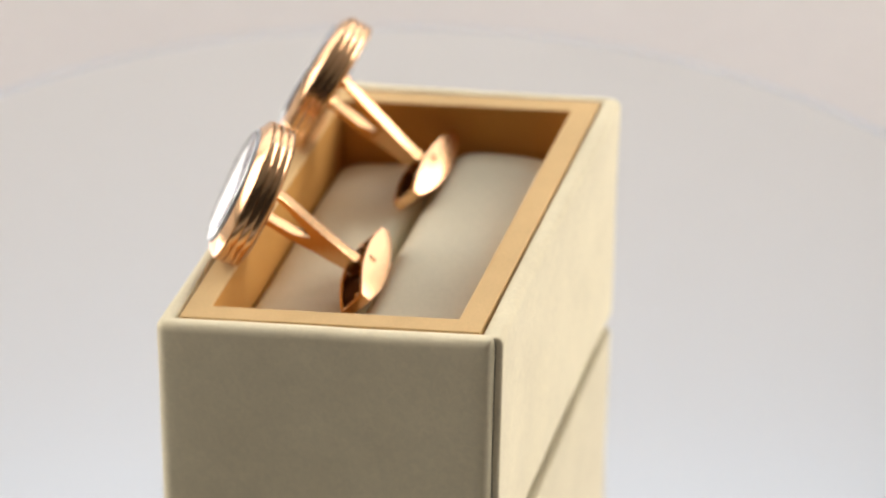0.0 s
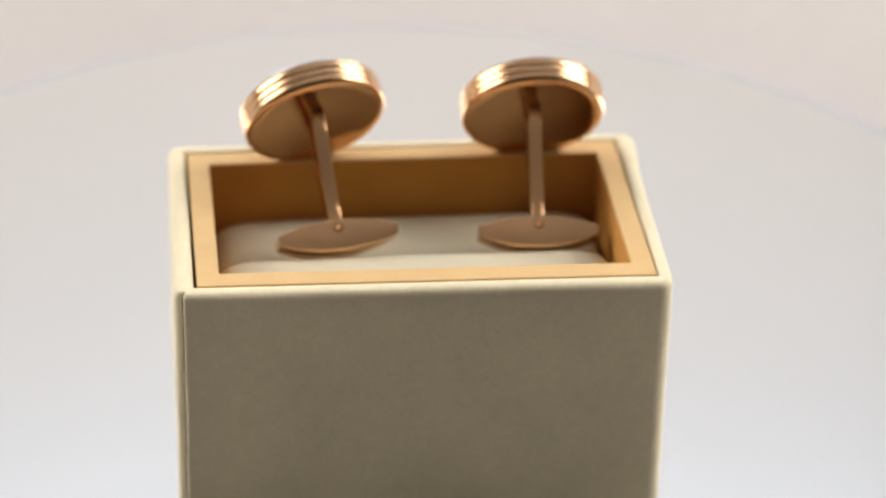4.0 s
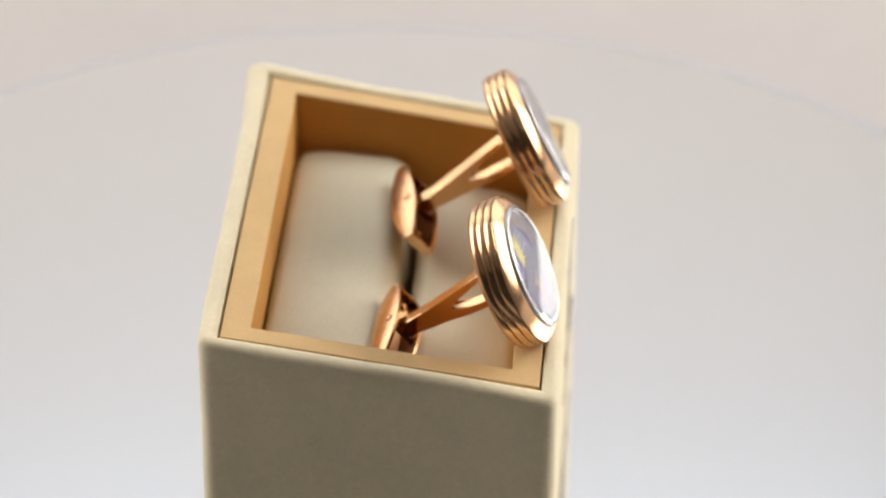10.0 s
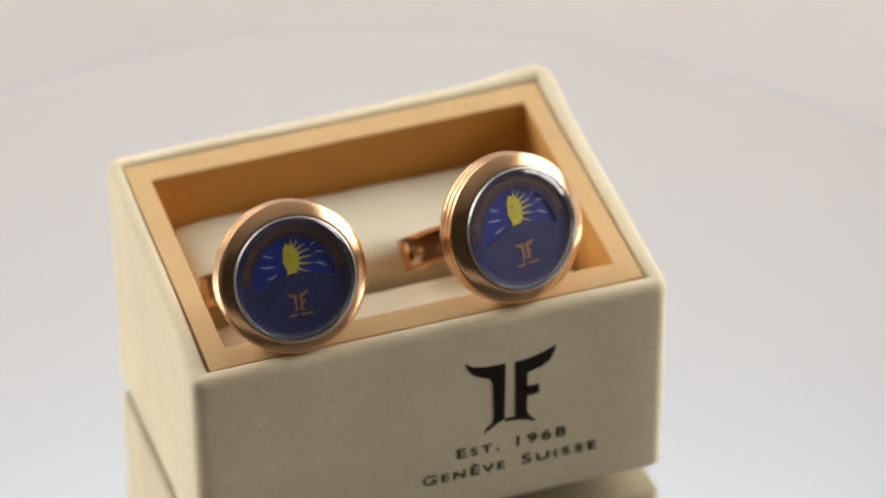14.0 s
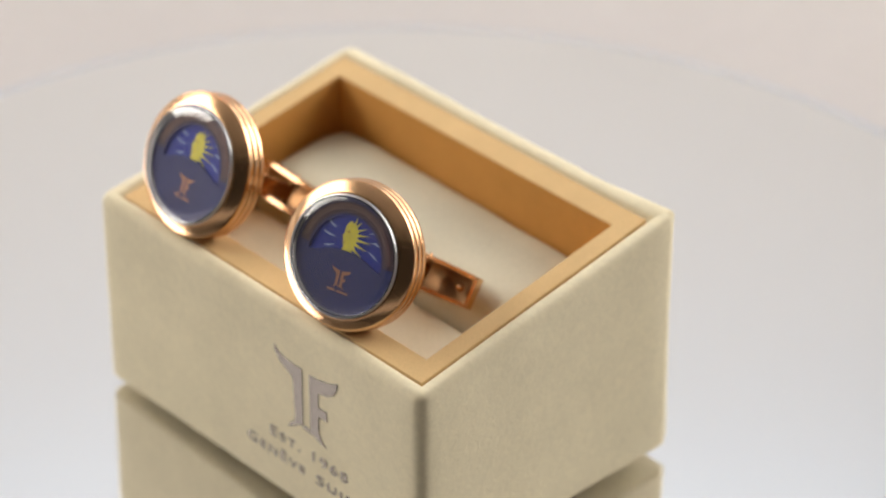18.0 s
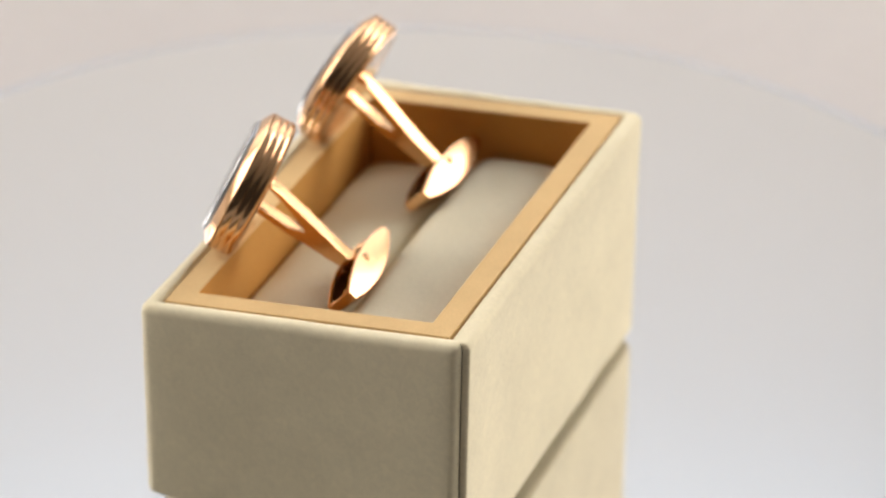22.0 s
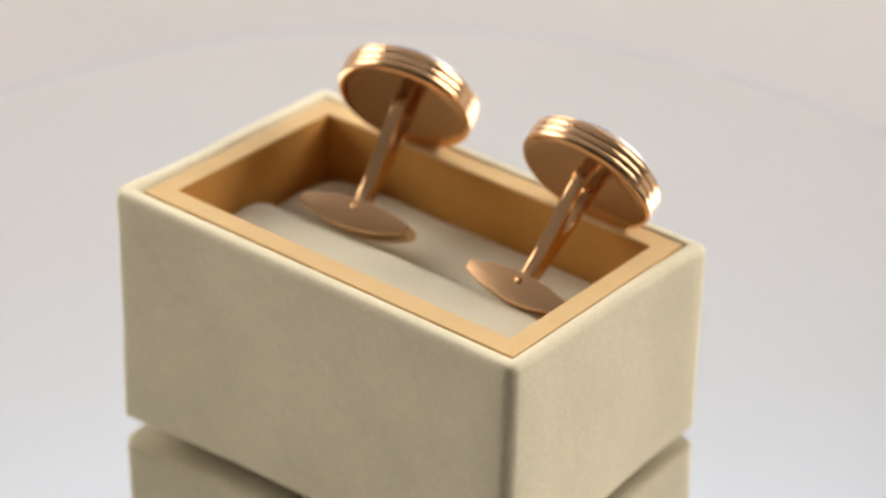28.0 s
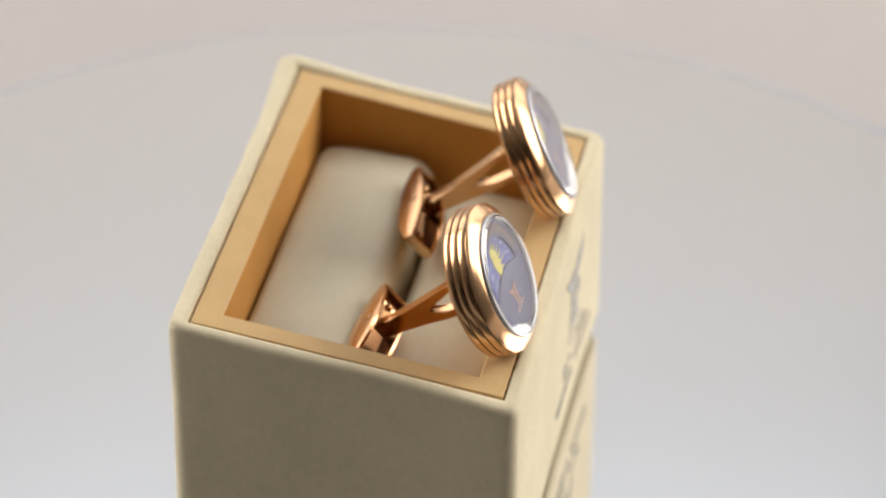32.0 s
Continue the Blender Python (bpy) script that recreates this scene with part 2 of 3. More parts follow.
def build_box():
    box = new("cufflink_box")
    tagged(box, "cream suede presentation box with tan lining, open at its sloping top", "gift box")
    bm = bmesh.new()
    loops = [ring(0.0255, 0.0275, -0.06, 0), ring(0.0255, 0.0275, -0.004, 0, None, 0.3), ring(0.0235, 0.0255, -0.001, 0, None, 0.4),
             ring(0.0200, 0.0210, 0, 0.006, None, 0.7)]
    for i in range(1, 7):
        a = radians(90 * i / 6)
        ins = BEVEL * (1 - math.sin(a))
        loops.append(ring(ins, ins, -BEVEL * (1 - math.cos(a)), R0 - ins, None, 1))
    for dz in (-0.06, -0.12, -0.2, -0.28, -0.36):
        loops.append(ring(0, 0, dz, R0, None, 1))
    for i in range(0, 6):
        a = radians(90 * i / 5)
        ins = 0.014 * (1 - math.cos(a))
        loops.append(ring(ins, ins, 0, R0 - ins, BOT + 0.014 * (1 - math.sin(a)), 1))
    loops.append(ring(0.08, 0.08, 0, 0.0, BOT, 1))
    loft(bm, loops, cap_last=True)
    part("shell", scaled(bm), SUEDE, box, "cream suede covering", angle=60)
    # plinth that keeps the box off the mirror
    bm = bmesh.new()
    lo = [(x - CX, y - CY, -0.029) for x, y in round_rect(XA + .20, XB - .20, YF + .16, YB - .16, 0.01)]
    hi = [(x, y, 0.0) for x, y, z in lo]
    loft(bm, [lo, hi], cap_first=True, cap_last=True)
    part("foot", scaled(bm), LINER, box, "thin tan foot under the box")
    # open seam: a strip coloured as the groove's shade at one back corner, over the edge and down
    bm = bmesh.new()
    loops = []
    steps = [(0.0255, 0.0275, -0.006, 0.05, 0.35), (0.0230, 0.0240, -0.0012, 0.1, 0.45), (0.0190, 0.0195, -0.0010, 0.2, 0.6)]
    for i in range(1, 7):
        a = radians(90 * i / 6)
        ins = BEVEL * (1 - math.sin(a))
        steps.append((ins, ins, -BEVEL * (1 - math.cos(a)) - 0.001, (R0 - ins) / R0, 1))
    steps += [(0, 0, dz, 1, 1) for dz in (-0.06, -0.12, -0.2, -0.3, -0.4, -0.5, -0.565)]
    for ix, iy, dz, k, pop in steps:
        x, y = XB - ix + k * VALLEY[0], YB - iy + k * VALLEY[1]
        z = top_at(y, x) + dz
        x, y, up = popped(x, y, pop)
        n = soft(x, y, z + up) * pop
        x, y, z, w = x + n, y + n, z + up, 0.0013 + 0.0009 * k
        loops.append([(x - CX + w * cx, y - CY + w * cy, z - BOT) for cx, cy in ((1, -0.4), (0.2, 1), (-1, 0.4), (-0.2, -1))])
    loft(bm, loops, cap_first=True, cap_last=True)
    part("seam", scaled(bm), GROOVE, box, "open seam with its shade as a dark strip")
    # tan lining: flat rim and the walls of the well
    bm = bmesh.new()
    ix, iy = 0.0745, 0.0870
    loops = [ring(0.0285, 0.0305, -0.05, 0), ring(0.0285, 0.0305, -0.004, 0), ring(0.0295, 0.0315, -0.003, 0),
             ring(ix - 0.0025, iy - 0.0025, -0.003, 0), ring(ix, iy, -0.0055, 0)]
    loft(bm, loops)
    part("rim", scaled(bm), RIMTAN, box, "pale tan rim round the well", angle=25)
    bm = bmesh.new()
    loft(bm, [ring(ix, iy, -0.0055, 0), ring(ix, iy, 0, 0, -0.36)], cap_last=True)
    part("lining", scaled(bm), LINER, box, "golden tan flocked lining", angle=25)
    # two padded rolls
    for nm, y0, y1, peak, side in (("rear_roll", -0.020, 0.256, -0.124, 1), ("front_roll", -0.275, -0.020, -0.200, -1)):
        bm = bmesh.new()
        x0, x1 = XA + ix + 0.003, XB - ix - 0.003
        nx, ny = 60, 28
        rows = []
        for j in range(ny + 1):
            v = -1 + 2 * j / ny
            row = []
            for i in range(nx + 1):
                u = -1 + 2 * i / nx
                y = (y0 + y1) / 2 + (y1 - y0) / 2 * v
                wall = v * side
                drop = (0.026 * abs(v) ** 3.3 if wall > 0 else 0.075 * abs(v) ** 6) + (0.03 if wall > 0 else 0.15) * max(0, abs(v) - 0.90) / 0.10
                end = max(0.0, 1 - abs(u) ** 12) ** 0.5
                z = peak - drop - (0.055 if side > 0 else 0.058) * (1 - end) + 0.138 * (y - (y0 + y1) / 2) * (0.6 if side > 0 else 1.0)
                z += 0.003 * noise.noise((u * 4, y * 9, 3.1))
                row.append((x0 + (x1 - x0) * (u + 1) / 2 - CX, y - CY, z - BOT))
            rows.append(row)
        loft(bm, rows, closed=False)
        part(nm, scaled(bm), CUSHION, box, "padded ivory leather roll", angle=80)
    return box


def wing_mark(bm, k, ox, oz, depth0, depth1):
    """The house mark as two winged bars on a foot, in plain shapes."""
    left = [(0.020, -0.196), (0.036, -0.209), (0.060, -0.215), (0.085, -0.2175), (0.109, -0.2175), (0.107, -0.362), (0.095, -0.368),
            (0.080, -0.378), (0.060, -0.389), (0.067, -0.376), (0.080, -0.366), (0.083, -0.352), (0.080, -0.262), (0.074, -0.249), (0.055, -0.241), (0.037, -0.230), (0.026, -0.214)]
    right = [(0.131, -0.2195), (0.156, -0.218), (0.184, -0.212), (0.206, -0.204), (0.221, -0.196), (0.217, -0.214), (0.208, -0.232), (0.188, -0.245),
             (0.158, -0.2535), (0.158, -0.289), (0.184, -0.289), (0.184, -0.313), (0.158, -0.314), (0.157, -0.354), (0.165, -0.370), (0.180, -0.386),
             (0.158, -0.377), (0.133, -0.371), (0.109, -0.3695), (0.107, -0.362), (0.131, -0.362)]
    for outline in (left, right):
        lo = [bm.verts.new(((x - 0.12) * k + ox, depth0, (z + 0.29) * k + oz)) for x, z in outline]
        hi = [bm.verts.new(((x - 0.12) * k + ox, depth1, (z + 0.29) * k + oz)) for x, z in outline]
        n = len(outline)
        bm.faces.new(lo), bm.faces.new(hi[::-1])
        for i in range(n):
            j = (i + 1) % n
            bm.faces.new((lo[i], lo[j], hi[j], hi[i]))


def lettering(words, x0, x1, base, height, name, box):
    """A line of small capitals on the front, from x0 to x1."""
    cu = bpy.data.curves.new(name, "FONT")
    cu.body = words
    cu.small_caps_scale = 0.82
    cu.space_character = 1.25
    cu.extrude = 0.01
    cu.offset = 0.006
    for i, ch in enumerate(words):
        cu.body_format[i].use_small_caps = ch.islower()
    tmp = bpy.data.objects.new(name, cu)
    scene.collection.objects.link(tmp)
    me = bpy.data.meshes.new_from_object(tmp.evaluated_get(bpy.context.evaluated_depsgraph_get()))
    bpy.data.objects.remove(tmp)
    xs = [v.co.x for v in me.vertices]
    cap = 0.69
    lo, hi = min(xs), max(xs)
    for v in me.vertices:
        x = x0 + (v.co.x - lo) / (hi - lo) * (x1 - x0)
        z = base + 0.005 + v.co.y / cap * height
        y = popped(x, YF)[1] - 0.0015 + (0.002 if v.co.z < 0 else 0)
        v.co = Vector(((x - CX) * S, (y - CY) * S, (z - BOT) * S))
    me.materials.clear()
    me.materials.append(INK)
    ob = new(name, me)
    ob.parent = box
    ob["label"] = "glossy dark brown foil lettering"
    return ob


def print_front(box):
    bm = bmesh.new()
    wing_mark(bm, 1.0, 0.12 - CX, -0.285 - BOT, -CY - 0.0015, -CY + 0.002)
    for v in bm.verts:                      # lies on the swelling front
        v.co.y += popped(v.co.x + CX, YF)[1]
    part("mark", scaled(bm), INK, box, "glossy dark brown foil winged mark", smooth=False)
    lettering("Est. 1968", 0.001, 0.245, -0.441, 0.0245, "date_line", box)
    lettering("GenÈve", -0.076, 0.108, -0.494, 0.0245, "place_line", box)
    lettering("Suisse", 0.146, 0.316, -0.494, 0.0245, "place_line", box)


# ---------------------------------------------------------------- the cufflinks
def build_cufflink(askew):
    """Face along +z, up of the dial along +y, the post along -z; the origin is at the middle of the back of the head.
    askew: degrees by which the post turns against the head."""
    link = new("cufflink")
    R = 0.156
    bm = bmesh.new()
    prof = [(0.1395, -0.0004), (0.1455, 0.0006), (0.1505, 0.0030), (0.1542, 0.0068), (R - 0.0002, 0.0105), (R, 0.0125), (R, 0.0190), (R - 0.0005, 0.0203), (R - 0.0055, 0.0208)]
    for z0, z1 in ((0.0224, 0.0372), (0.0388, 0.0540)):
        prof += [(R - 0.0055, z0), (R - 0.0005, z0 + 0.0005), (R, z0 + 0.0018), (R + 0.0003, (z0 + z1) / 2), (R, z1 - 0.0018), (R - 0.0005, z1 - 0.0005), (R - 0.0055, z1)]
    prof += [(R - 0.0075, 0.0562)]
    lathe(bm, prof, 112)
    part("case", scaled(bm), SATIN, link, "satin rose gold band with two grooves", angle=28)
    bm = bmesh.new()
    lathe(bm, [(0.0005, 0.0042), (0.05, 0.0040), (0.100, 0.0030), (0.128, 0.0014), (0.1385, -0.0002), (0.1408, 0.0006)], 96)
    part("back_cover", scaled(bm), GOLD, link, "plain polished rose gold back")
    bm = bmesh.new()
    lathe(bm, [(R - 0.0055, 0.0550), (R - 0.0012, 0.0554), (R - 0.0008, 0.0566), (R - 0.0020, 0.0582), (R - 0.0075, 0.0622), (R - 0.0150, 0.0672), (R - 0.0225, 0.0716),
               (0.1308, 0.0728), (0.1290, 0.0731), (0.1278, 0.0720), (0.1278, 0.0660)], 112)
    part("bezel", scaled(bm), SATIN, link, "rounded satin rose gold bezel", angle=50)
    bm = bmesh.new()
    lathe(bm, [(0.1278, 0.062), (0.1278, 0.0755), (0.1266, 0.0785), (0.1248, 0.0796), (0.1246, 0.0790), (0.1242, 0.0775), (0.1242, 0.0560)], 96)
    part("bezel_ring", scaled(bm), SILVER, link, "thin steel ring")
    # dial with an arched opening, the sun lying below it
    zd, deep = 0.0655, 0.0050
    arc = []
    for i in range(0, 33):
        a = radians(180 - 180 * i / 32)
        arc.append((0.088 * math.cos(a), -0.014 + 0.098 * math.sin(a)))
    for i in range(1, 24):
        u = 0.088 - 0.176 * i / 24
        arc.append((u, 0.010 - 0.026 * (u / 0.088) ** 2))
    hub = Vector((0.0, 0.036))
    arc = [Vector(q) for q in arc]

    def reach(a):
        """Distance from the hub to the opening's edge in the direction a."""
        d = Vector((math.cos(a), math.sin(a)))
        best = 0.02
        for q, w in zip(arc, arc[1:] + arc[:1]):
            e = w - q
            den = d.x * e.y - d.y * e.x
            if abs(den) > 1e-9:
                f = q - hub
                s = (f.x * e.y - f.y * e.x) / den
                k = (f.x * d.y - f.y * d.x) / den
                if s > 0 and -0.001 <= k <= 1.001:
                    best = max(best, s)
        return best

    n = 128
    outer, edge = [], []
    for i in range(n):
        a = 2 * math.pi * i / n
        d = Vector((math.cos(a), math.sin(a)))
        b = hub.dot(d)
        s = -b + math.sqrt(b * b - hub.length_squared + 0.1240 ** 2)
        outer.append(hub + d * s)
        edge.append(hub + d * reach(a))
    bm = bmesh.new()
    loft(bm, [[(q.x, q.y, zd) for q in outer], [(q.x, q.y, zd) for q in edge], [(q.x, q.y, zd - deep) for q in edge]])
    part("dial", scaled(bm), DIAL, link, "dark navy patterned dial", angle=30)
    bm = bmesh.new()
    shell = []
    for k in range(0, 10):
        r = max(0.115 * k / 9, 0.0004)
        shell.append((r, 0.0778 + 0.0028 * (1 - (r / 0.115) ** 2)))
    shell += [(0.1190, 0.0755), (0.1196, 0.067), (0.1236, 0.067), (0.1236, 0.0780), (0.1218, 0.0806), (0.1185, 0.0824)]
    for i in range(1, 11):
        r = 0.117 * (1 - i / 10)
        shell.append((max(r, 0.0004), 0.0824 + 0.0030 * (1 - (r / 0.117) ** 2)))
    lathe(bm, shell, 96)
    glass = part("crystal", scaled(bm), CRYSTAL, link, "clear domed crystal", angle=40)
    glass.visible_shadow = False
    # blue disc and sun under the opening
    zs = zd - deep
    bm = bmesh.new()
    plate(bm, [(0.1205 * math.cos(2 * math.pi * i / 64), 0.1205 * math.sin(2 * math.pi * i / 64)) for i in range(64)], zs - 0.003, zs)
    part("moon_disc", scaled(bm), BLUE, link, "royal blue disc behind the dial")
    bm = bmesh.new()
    # the sun is a face in profile on one side and a row of rays on the other
    sun = [(-0.006, 0.073), (-0.013, 0.064), (-0.0155, 0.054), (-0.0150, 0.047), (-0.0195, 0.0375), (-0.0160, 0.0345), (-0.0165, 0.0300), (-0.0145, 0.0275),
           (-0.0150, 0.0235), (-0.0115, 0.0180), (-0.0130, 0.0110), (-0.0190, 0.0010), (-0.0085, 0.0050), (-0.0040, 0.0085)]
    tips = [(0.000, -0.006), (0.016, -0.005), (0.034, 0.005), (0.0455, 0.021), (0.0485, 0.0380), (0.0440, 0.0530), (0.0350, 0.0660), (0.0210, 0.0770), (0.0075, 0.0820)]
    mid = Vector((0.002, 0.038))
    for k, q in enumerate(tips):
        d = Vector(q) - mid
        side = Vector((-d.y, d.x)).normalized()
        ahead = d.normalized()
        root = mid + Vector((ahead.x * 0.0140, ahead.y * 0.0275))
        for w, g in ((-0.0036, -0.0015), (-0.0020, 0.0030)):
            sun.append(tuple(root + side * w + ahead * g))
        sun.append(tuple(Vector(q) + side * 0.0015))
        sun.append(tuple(root + side * 0.0028 + ahead * 0.0015))
    plate(bm, sun, zs + 0.0002, zs + 0.0014)
    sun_ob = part("sun", scaled(bm), YELLOW, link, "yellow sun with a face in profile and pointed rays")
    bm = bmesh.new()
    plate(bm, [(-0.0100, 0.0490), (-0.0060, 0.0475), (-0.0020, 0.0495), (-0.0055, 0.0520)], zs + 0.0014, zs + 0.0019)
    plate(bm, [(-0.0140, 0.0250), (-0.0085, 0.0262), (-0.0085, 0.0275), (-0.0140, 0.0268)], zs + 0.0014, zs + 0.0019)
    part("face_line", scaled(bm), SHADE_AND_LINE, sun_ob, "dark eye and mouth")
    for ax, ay, bx, by in ((-0.037, 0.050, -0.056, 0.058), (-0.035, 0.031, -0.065, 0.035), (-0.034, 0.015, -0.056, 0.007),
                           (0.043, 0.060, 0.062, 0.066), (0.050, 0.044, 0.070, 0.041), (0.049, 0.023, 0.071, 0.012)):
        bm = bmesh.new()
        d = Vector((bx - ax, by - ay)).normalized()
        px, py = -d.y * 0.0018, d.x * 0.0018
        mx, my = (ax + bx) / 2 + px * 0.9, (ay + by) / 2 + py * 0.9
        plate(bm, [(ax - px * .3, ay - py * .3), (mx - px, my - py), (bx - px * .5, by - py * .5), (bx + px * .5, by + py * .5), (mx + px, my + py), (ax + px * .3, ay + py * .3)], zs + 0.0002, zs + 0.0010)
        part("ray", scaled(bm), PALE, link, "pale blue stroke")
    # brown ring above the window, carrying fine marks
    bm = bmesh.new()
    inner = [(0.0905 * math.cos(radians(5 + 170 * i / 48)), -0.006 + 0.0945 * math.sin(radians(5 + 170 * i / 48))) for i in range(49)]
    outer_arc = [(0.1115 * math.cos(radians(2 + 176 * i / 48)), 0.1115 * math.sin(radians(2 + 176 * i / 48))) for i in range(49)]
    loft(bm, [[(x, y, zd + 0.0004) for x, y in inner], [(x, y, zd + 0.0004) for x, y in outer_arc]], closed=False)
    part("scale_ring", scaled(bm), BROWN, link, "dark brown scale ring above the window", smooth=False)
    # scale marks above the window
    bm = bmesh.new()
    for i in range(124):
        a = radians(8 + 164 * (i // 2) / 61)
        h = 0.0022
        for_r = 0.0985 if i % 2 else 0.1050
        dx, dy = math.cos(a), math.sin(a)
        px, py = -dy * 0.0011, dx * 0.0011
        r0, r1 = for_r - h, for_r + h
        plate(bm, [(dx * r0 - px, dy * r0 - py), (dx * r1 - px, dy * r1 - py), (dx * r1 + px, dy * r1 + py), (dx * r0 + px, dy * r0 + py)], zd + 0.0004, zd + 0.0009)
    tagged(part("scale_marks", scaled(bm), MARK, link, "fine copper marks along the window"), kind="stuff")
    bm = bmesh.new()
    wing_mark(bm, 0.22, 0.0, -0.047, -0.0009, 0.0)
    bmesh.ops.rotate(bm, cent=(0, 0, 0), matrix=Matrix.Rotation(radians(-90), 3, "X"), verts=bm.verts)
    bmesh.ops.translate(bm, vec=(0, 0, zd), verts=bm.verts)
    part("dial_mark", scaled(bm), COPPER, link, "copper winged mark", smooth=False)
    for x0, x1 in ((-0.024, -0.006), (0.000, 0.026)):
        bm = bmesh.new()
        block(bm, x0, x1, -0.0765, -0.0725, zd, zd + 0.0006)
        part("print_bar", scaled(bm), COPPER, link, smooth=False)
    # forked post, set a little askew to the head
    shank = Matrix.Rotation(radians(-66), 4, "X") @ Matrix.Rotation(radians(askew), 4, "Z") @ Matrix.Rotation(radians(61.2), 4, "X")
    bm = bmesh.new()
    w = 0.0145
    top = [(0.036, 0.016), (0.029, -0.03), (0.013, -0.10), (-0.002, -0.17), (-0.009, -0.215), (-0.012, -0.262)]
    low = [(-0.050, -0.262), (-0.046, -0.20), (-0.046, -0.15), (-0.049, -0.10), (-0.051, -0.05), (-0.047, -0.02), (-0.045, 0.012)]
    slot = [(-0.028, 0.012), (-0.033, -0.04), (-0.033, -0.09), (-0.028, -0.125), (-0.020, -0.136), (-0.008, -0.118), (0.012, -0.05), (0.024, 0.014)]
    outline = [(y, z * 0.935 if z < 0 else z) for y, z in top + low + slot]
    bm2 = []
    for xs in (-w, w):
        bm2.append([bm.verts.new((xs, y, z)) for y, z in outline])
    n = len(outline)
    fa = bm.faces.new(bm2[0])
    fb = bm.faces.new(bm2[1][::-1])
    for i in range(n):
        j = (i + 1) % n
        bm.faces.new((bm2[0][i], bm2[0][j], bm2[1][j], bm2[1][i]))
    bmesh.ops.bevel(bm, geom=[e for e in bm.edges if any(f in (fa, fb) for f in e.link_faces)], offset=0.0045, segments=3, affect="EDGES")
    bmesh.ops.transform(bm, matrix=shank, verts=bm.verts)
    part("post", scaled(bm), GOLD, link, "forked rose gold post", angle=40)
    # small feet by which the two prongs are soldered to the back
    for y0, y1 in ((0.0205, 0.0385), (-0.0495, -0.0260)):
        bm = bmesh.new()
        block(bm, -w - 0.0008, w + 0.0008, y0, y1, -0.0085, 0.014, 0.003, 3)
        bmesh.ops.transform(bm, matrix=shank, verts=bm.verts)
        part("post_foot", scaled(bm), GOLD, link, "soldered foot of the post")
    # hinged toggle: two leaf cheeks, a curved back and blunt ends
    toggle = new("toggle")
    toggle.parent = link
    hl, tc = 0.127, -0.0354          # half length, middle height
    th = 0.038
    zc = -0.2590
    # the bar is swung up a little on its hinge
    toggle.matrix_basis = shank @ pose(0, tc * S, zc * S) @ pose(0, 0, 0, -12, 0, 0) @ pose(0, -tc * S, -zc * S)

    def station(x):
        """Section of the hull at x: outer points round the back, then inner points, open to the front."""
        s = 1 - (abs(x) / 0.150) ** 2.2
        t = th * (0.88 + 0.12 * s)
        f, c = 0.030 * s, 0.0085
        outer = [(t - 0.0015, f), (t, f - 0.003), (t, -0.034 * s), (t * 0.90, -0.0385 * s), (t * 0.70, -0.040 * s),
                 (-t * 0.70, -0.040 * s), (-t * 0.90, -0.0385 * s), (-t, -0.034 * s), (-t, f - 0.003), (0.0015 - t, f)]
        inner = [(c - t, f), (c - t, -0.026 * s), (-t * 0.5, -0.033 * s + 0.002), (t * 0.5, -0.033 * s + 0.002), (t - c, -0.026 * s), (t - c, f)]
        return [(x, tc + u, zc + v) for u, v in outer + inner], [(x, tc + u, zc + v) for u, v in outer]

    xs = [-hl + 2 * hl * i / 24 for i in range(25)]
    bm = bmesh.new()
    loft(bm, [station(x)[0] for x in xs])
    part("hull", scaled(bm), SATIN, toggle, "hollow boat-shaped bar", angle=32)
    # Strip inside the hull whose dark colour stands for the shade in there.
    bm = bmesh.new()
    strip = []
    for x in xs[2:-2]:
        s = 1 - (abs(x) / 0.150) ** 2.2
        g = th * (0.88 + 0.12 * s) - 0.0092
        strip.append([(x, tc + u, zc + v) for u, v in ((-g, 0.022 * s), (-g, -0.024 * s), (-g * 0.6, -0.029 * s), (g * 0.6, -0.029 * s), (g, -0.024 * s), (g, 0.022 * s))])
    loft(bm, strip, closed=False)
    part("well", scaled(bm), SHADE_AND_LINE, toggle, "inside of the bar, its shade put into a dark colour", angle=32)
    for side in (-1, 1):
        bm = bmesh.new()
        loft(bm, [[(x + side * dx, y, z) for x, y, z in station(side * hl)[1]] for dx in (-0.007, 0.0, 0.0015)], cap_first=True, cap_last=True)
        part("end_cap", scaled(bm), GOLD, toggle, angle=32)
    # Solid plug, coloured dark as the shade in the hinge hole.
    bm = bmesh.new()
    lathe(bm, [(0.0003, 0.0006), (0.0092, 0.0006), (0.0104, 0.0), (0.0104, -0.080), (0.0003, -0.080)], 24)
    bmesh.ops.rotate(bm, cent=(0, 0, 0), matrix=Matrix.Rotation(radians(-90), 3, "X"), verts=bm.verts)
    bmesh.ops.translate(bm, vec=(0, tc + th - 0.0004, zc + 0.012), verts=bm.verts)
    part("pin_hole_shade", scaled(bm), SHADE_AND_LINE, toggle, "dark round plug standing for the shade of the hinge hole")
    bm = bmesh.new()
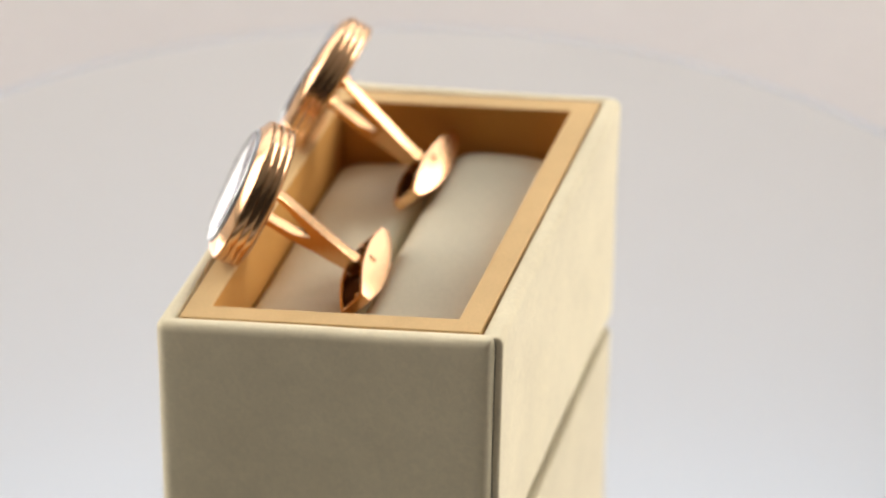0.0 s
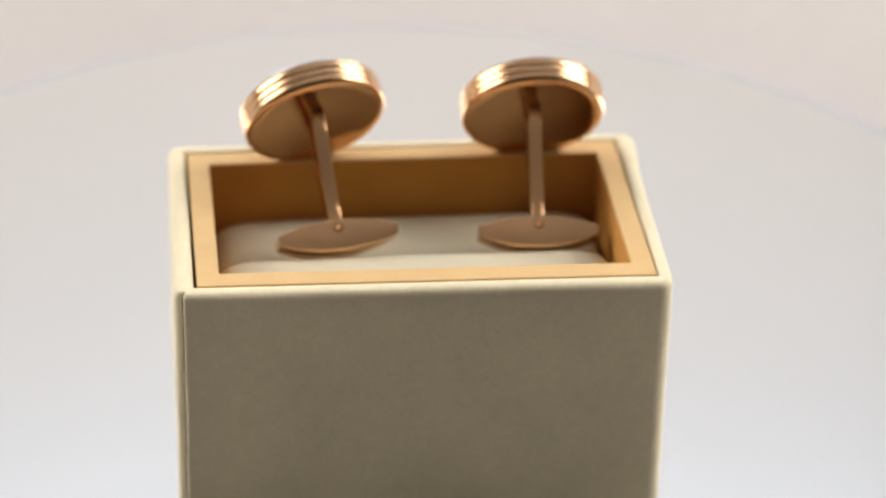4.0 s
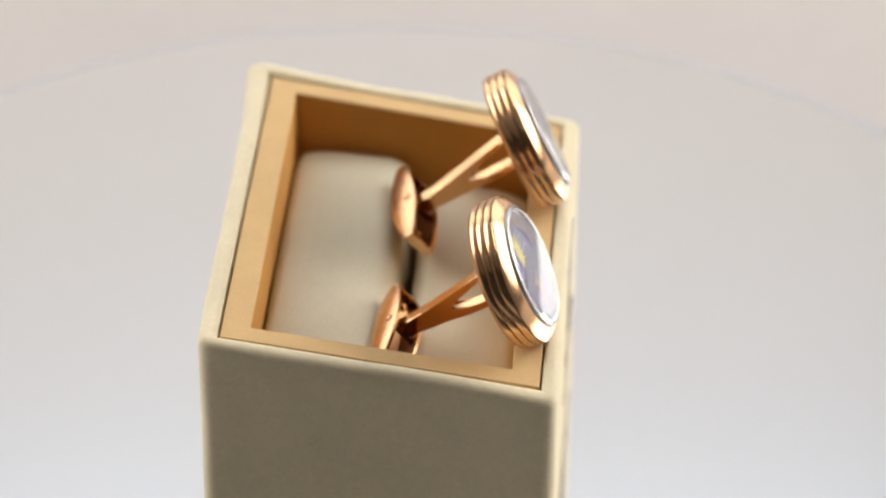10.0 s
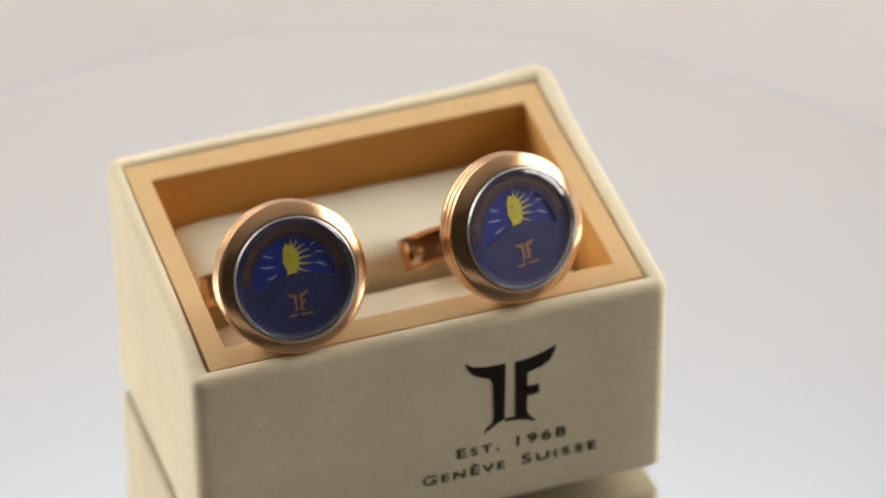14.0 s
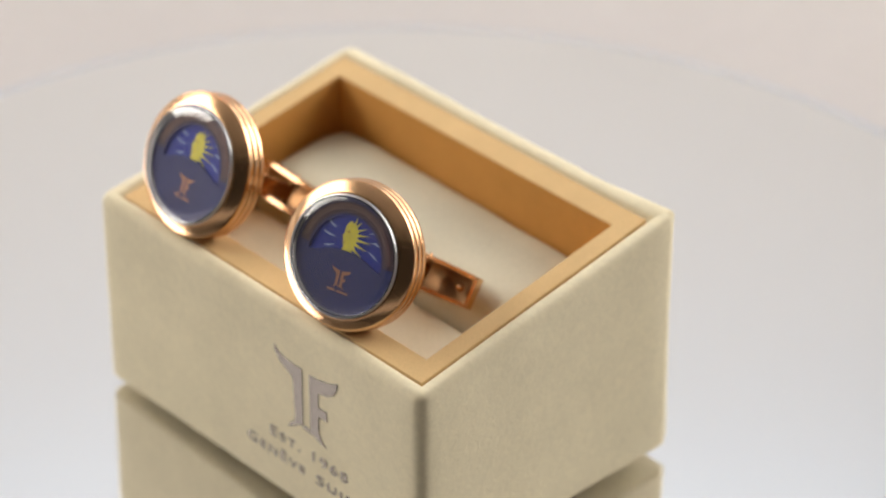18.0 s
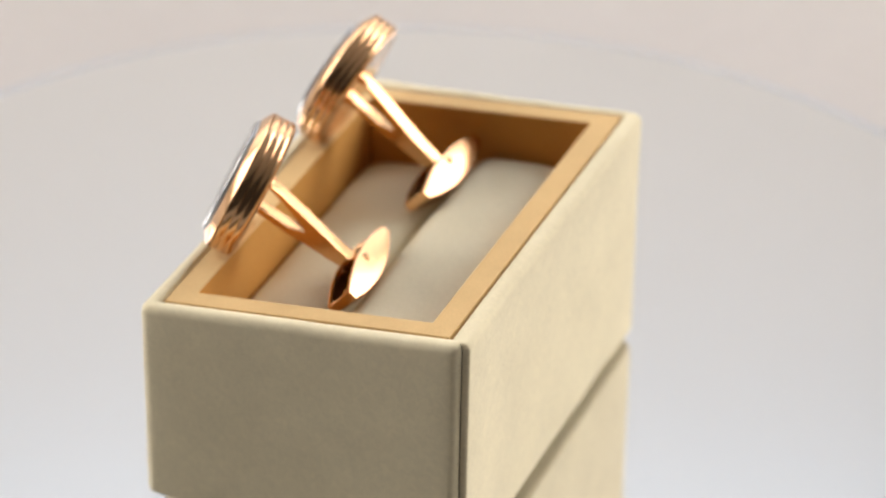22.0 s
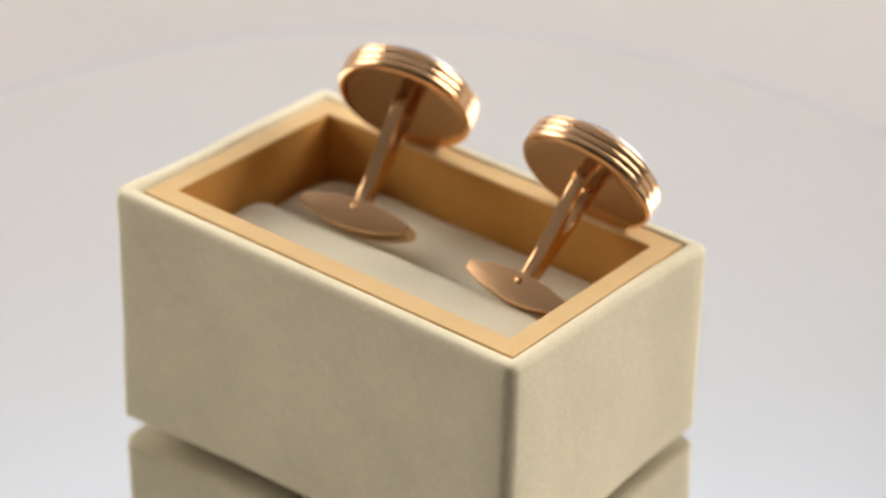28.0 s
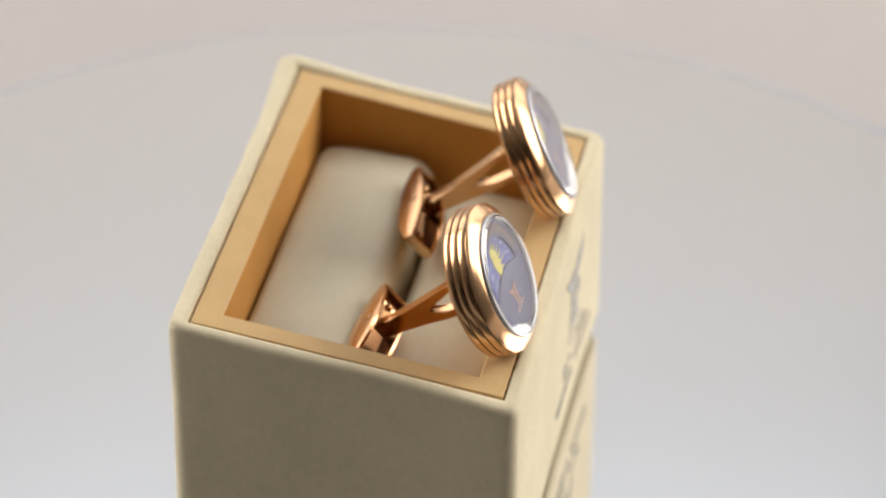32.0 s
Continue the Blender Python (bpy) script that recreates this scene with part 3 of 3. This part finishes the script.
    bmesh.ops.create_uvsphere(bm, u_segments=16, v_segments=10, radius=0.0062)
    bmesh.ops.translate(bm, vec=(0, tc + th - 0.0020, zc + 0.012), verts=bm.verts)
    part("hinge_pin", scaled(bm), GOLD, toggle, "rounded hinge pin")
    for side in (-1, 1):
        bm = bmesh.new()
        bmesh.ops.create_uvsphere(bm, u_segments=16, v_segments=10, radius=0.0095)
        bmesh.ops.translate(bm, vec=(side * 0.090, tc, zc - 0.002), verts=bm.verts)
        part("hinge_ball", scaled(bm), GOLD, toggle)
    return link


# ---------------------------------------------------------------- where things stand and how they turn
KNOTS = (0, 6, 11, 16, 21, 26, 32)
EXTRA = (0, -1.105, 0.215, 1.022, 1.234, -0.603, 0)


def turned(t):
    a = 252.378 - 16.7129 * t + float(np.interp(t, KNOTS, EXTRA))
    return Matrix.Rotation(radians(a), 4, "Z")


LEAN = Matrix.Translation((0, 0, LIFT * S)) @ Matrix.Rotation(radians(-0.836), 4, "Y") @ Matrix.Rotation(radians(-0.093), 4, "X")
BOX_AT = LEAN @ pose(CX * S, CY * S, BOT * S)


def link_at(x, y, z, rise, yaw, spin=0.0):
    return LEAN @ pose(x * S, y * S, z * S) @ Matrix.Rotation(radians(yaw), 4, "Z") @ Matrix.Rotation(radians(90 - rise), 4, "X") @ Matrix.Rotation(radians(spin), 4, "Z")


build_studio()
TURNTABLE = build_turntable()
BOX = build_box()
print_front(BOX)
LINK_A = build_cufflink(-3.0)
LINK_A_AT = link_at(-0.318, -0.234, 0.031, 25.3, 0.5)
LINK_B_AT = link_at(0.154, -0.235, 0.037, 25.0, 12.7)
LINK_B = build_cufflink(-4.1)
for link in (LINK_A, LINK_B):
    tagged(link, "rose gold cufflink with navy sun dial, leaning on the box rim", "cufflink", "pair of cufflinks")


def motions():
    times = [0.5 * i for i in range(65)]
    for thing, at in ((TURNTABLE, Matrix.Identity(4)), (BOX, BOX_AT), (LINK_A, LINK_A_AT), (LINK_B, LINK_B_AT)):
        walk(thing, [(t, turned(t) @ at) for t in times])


motions()
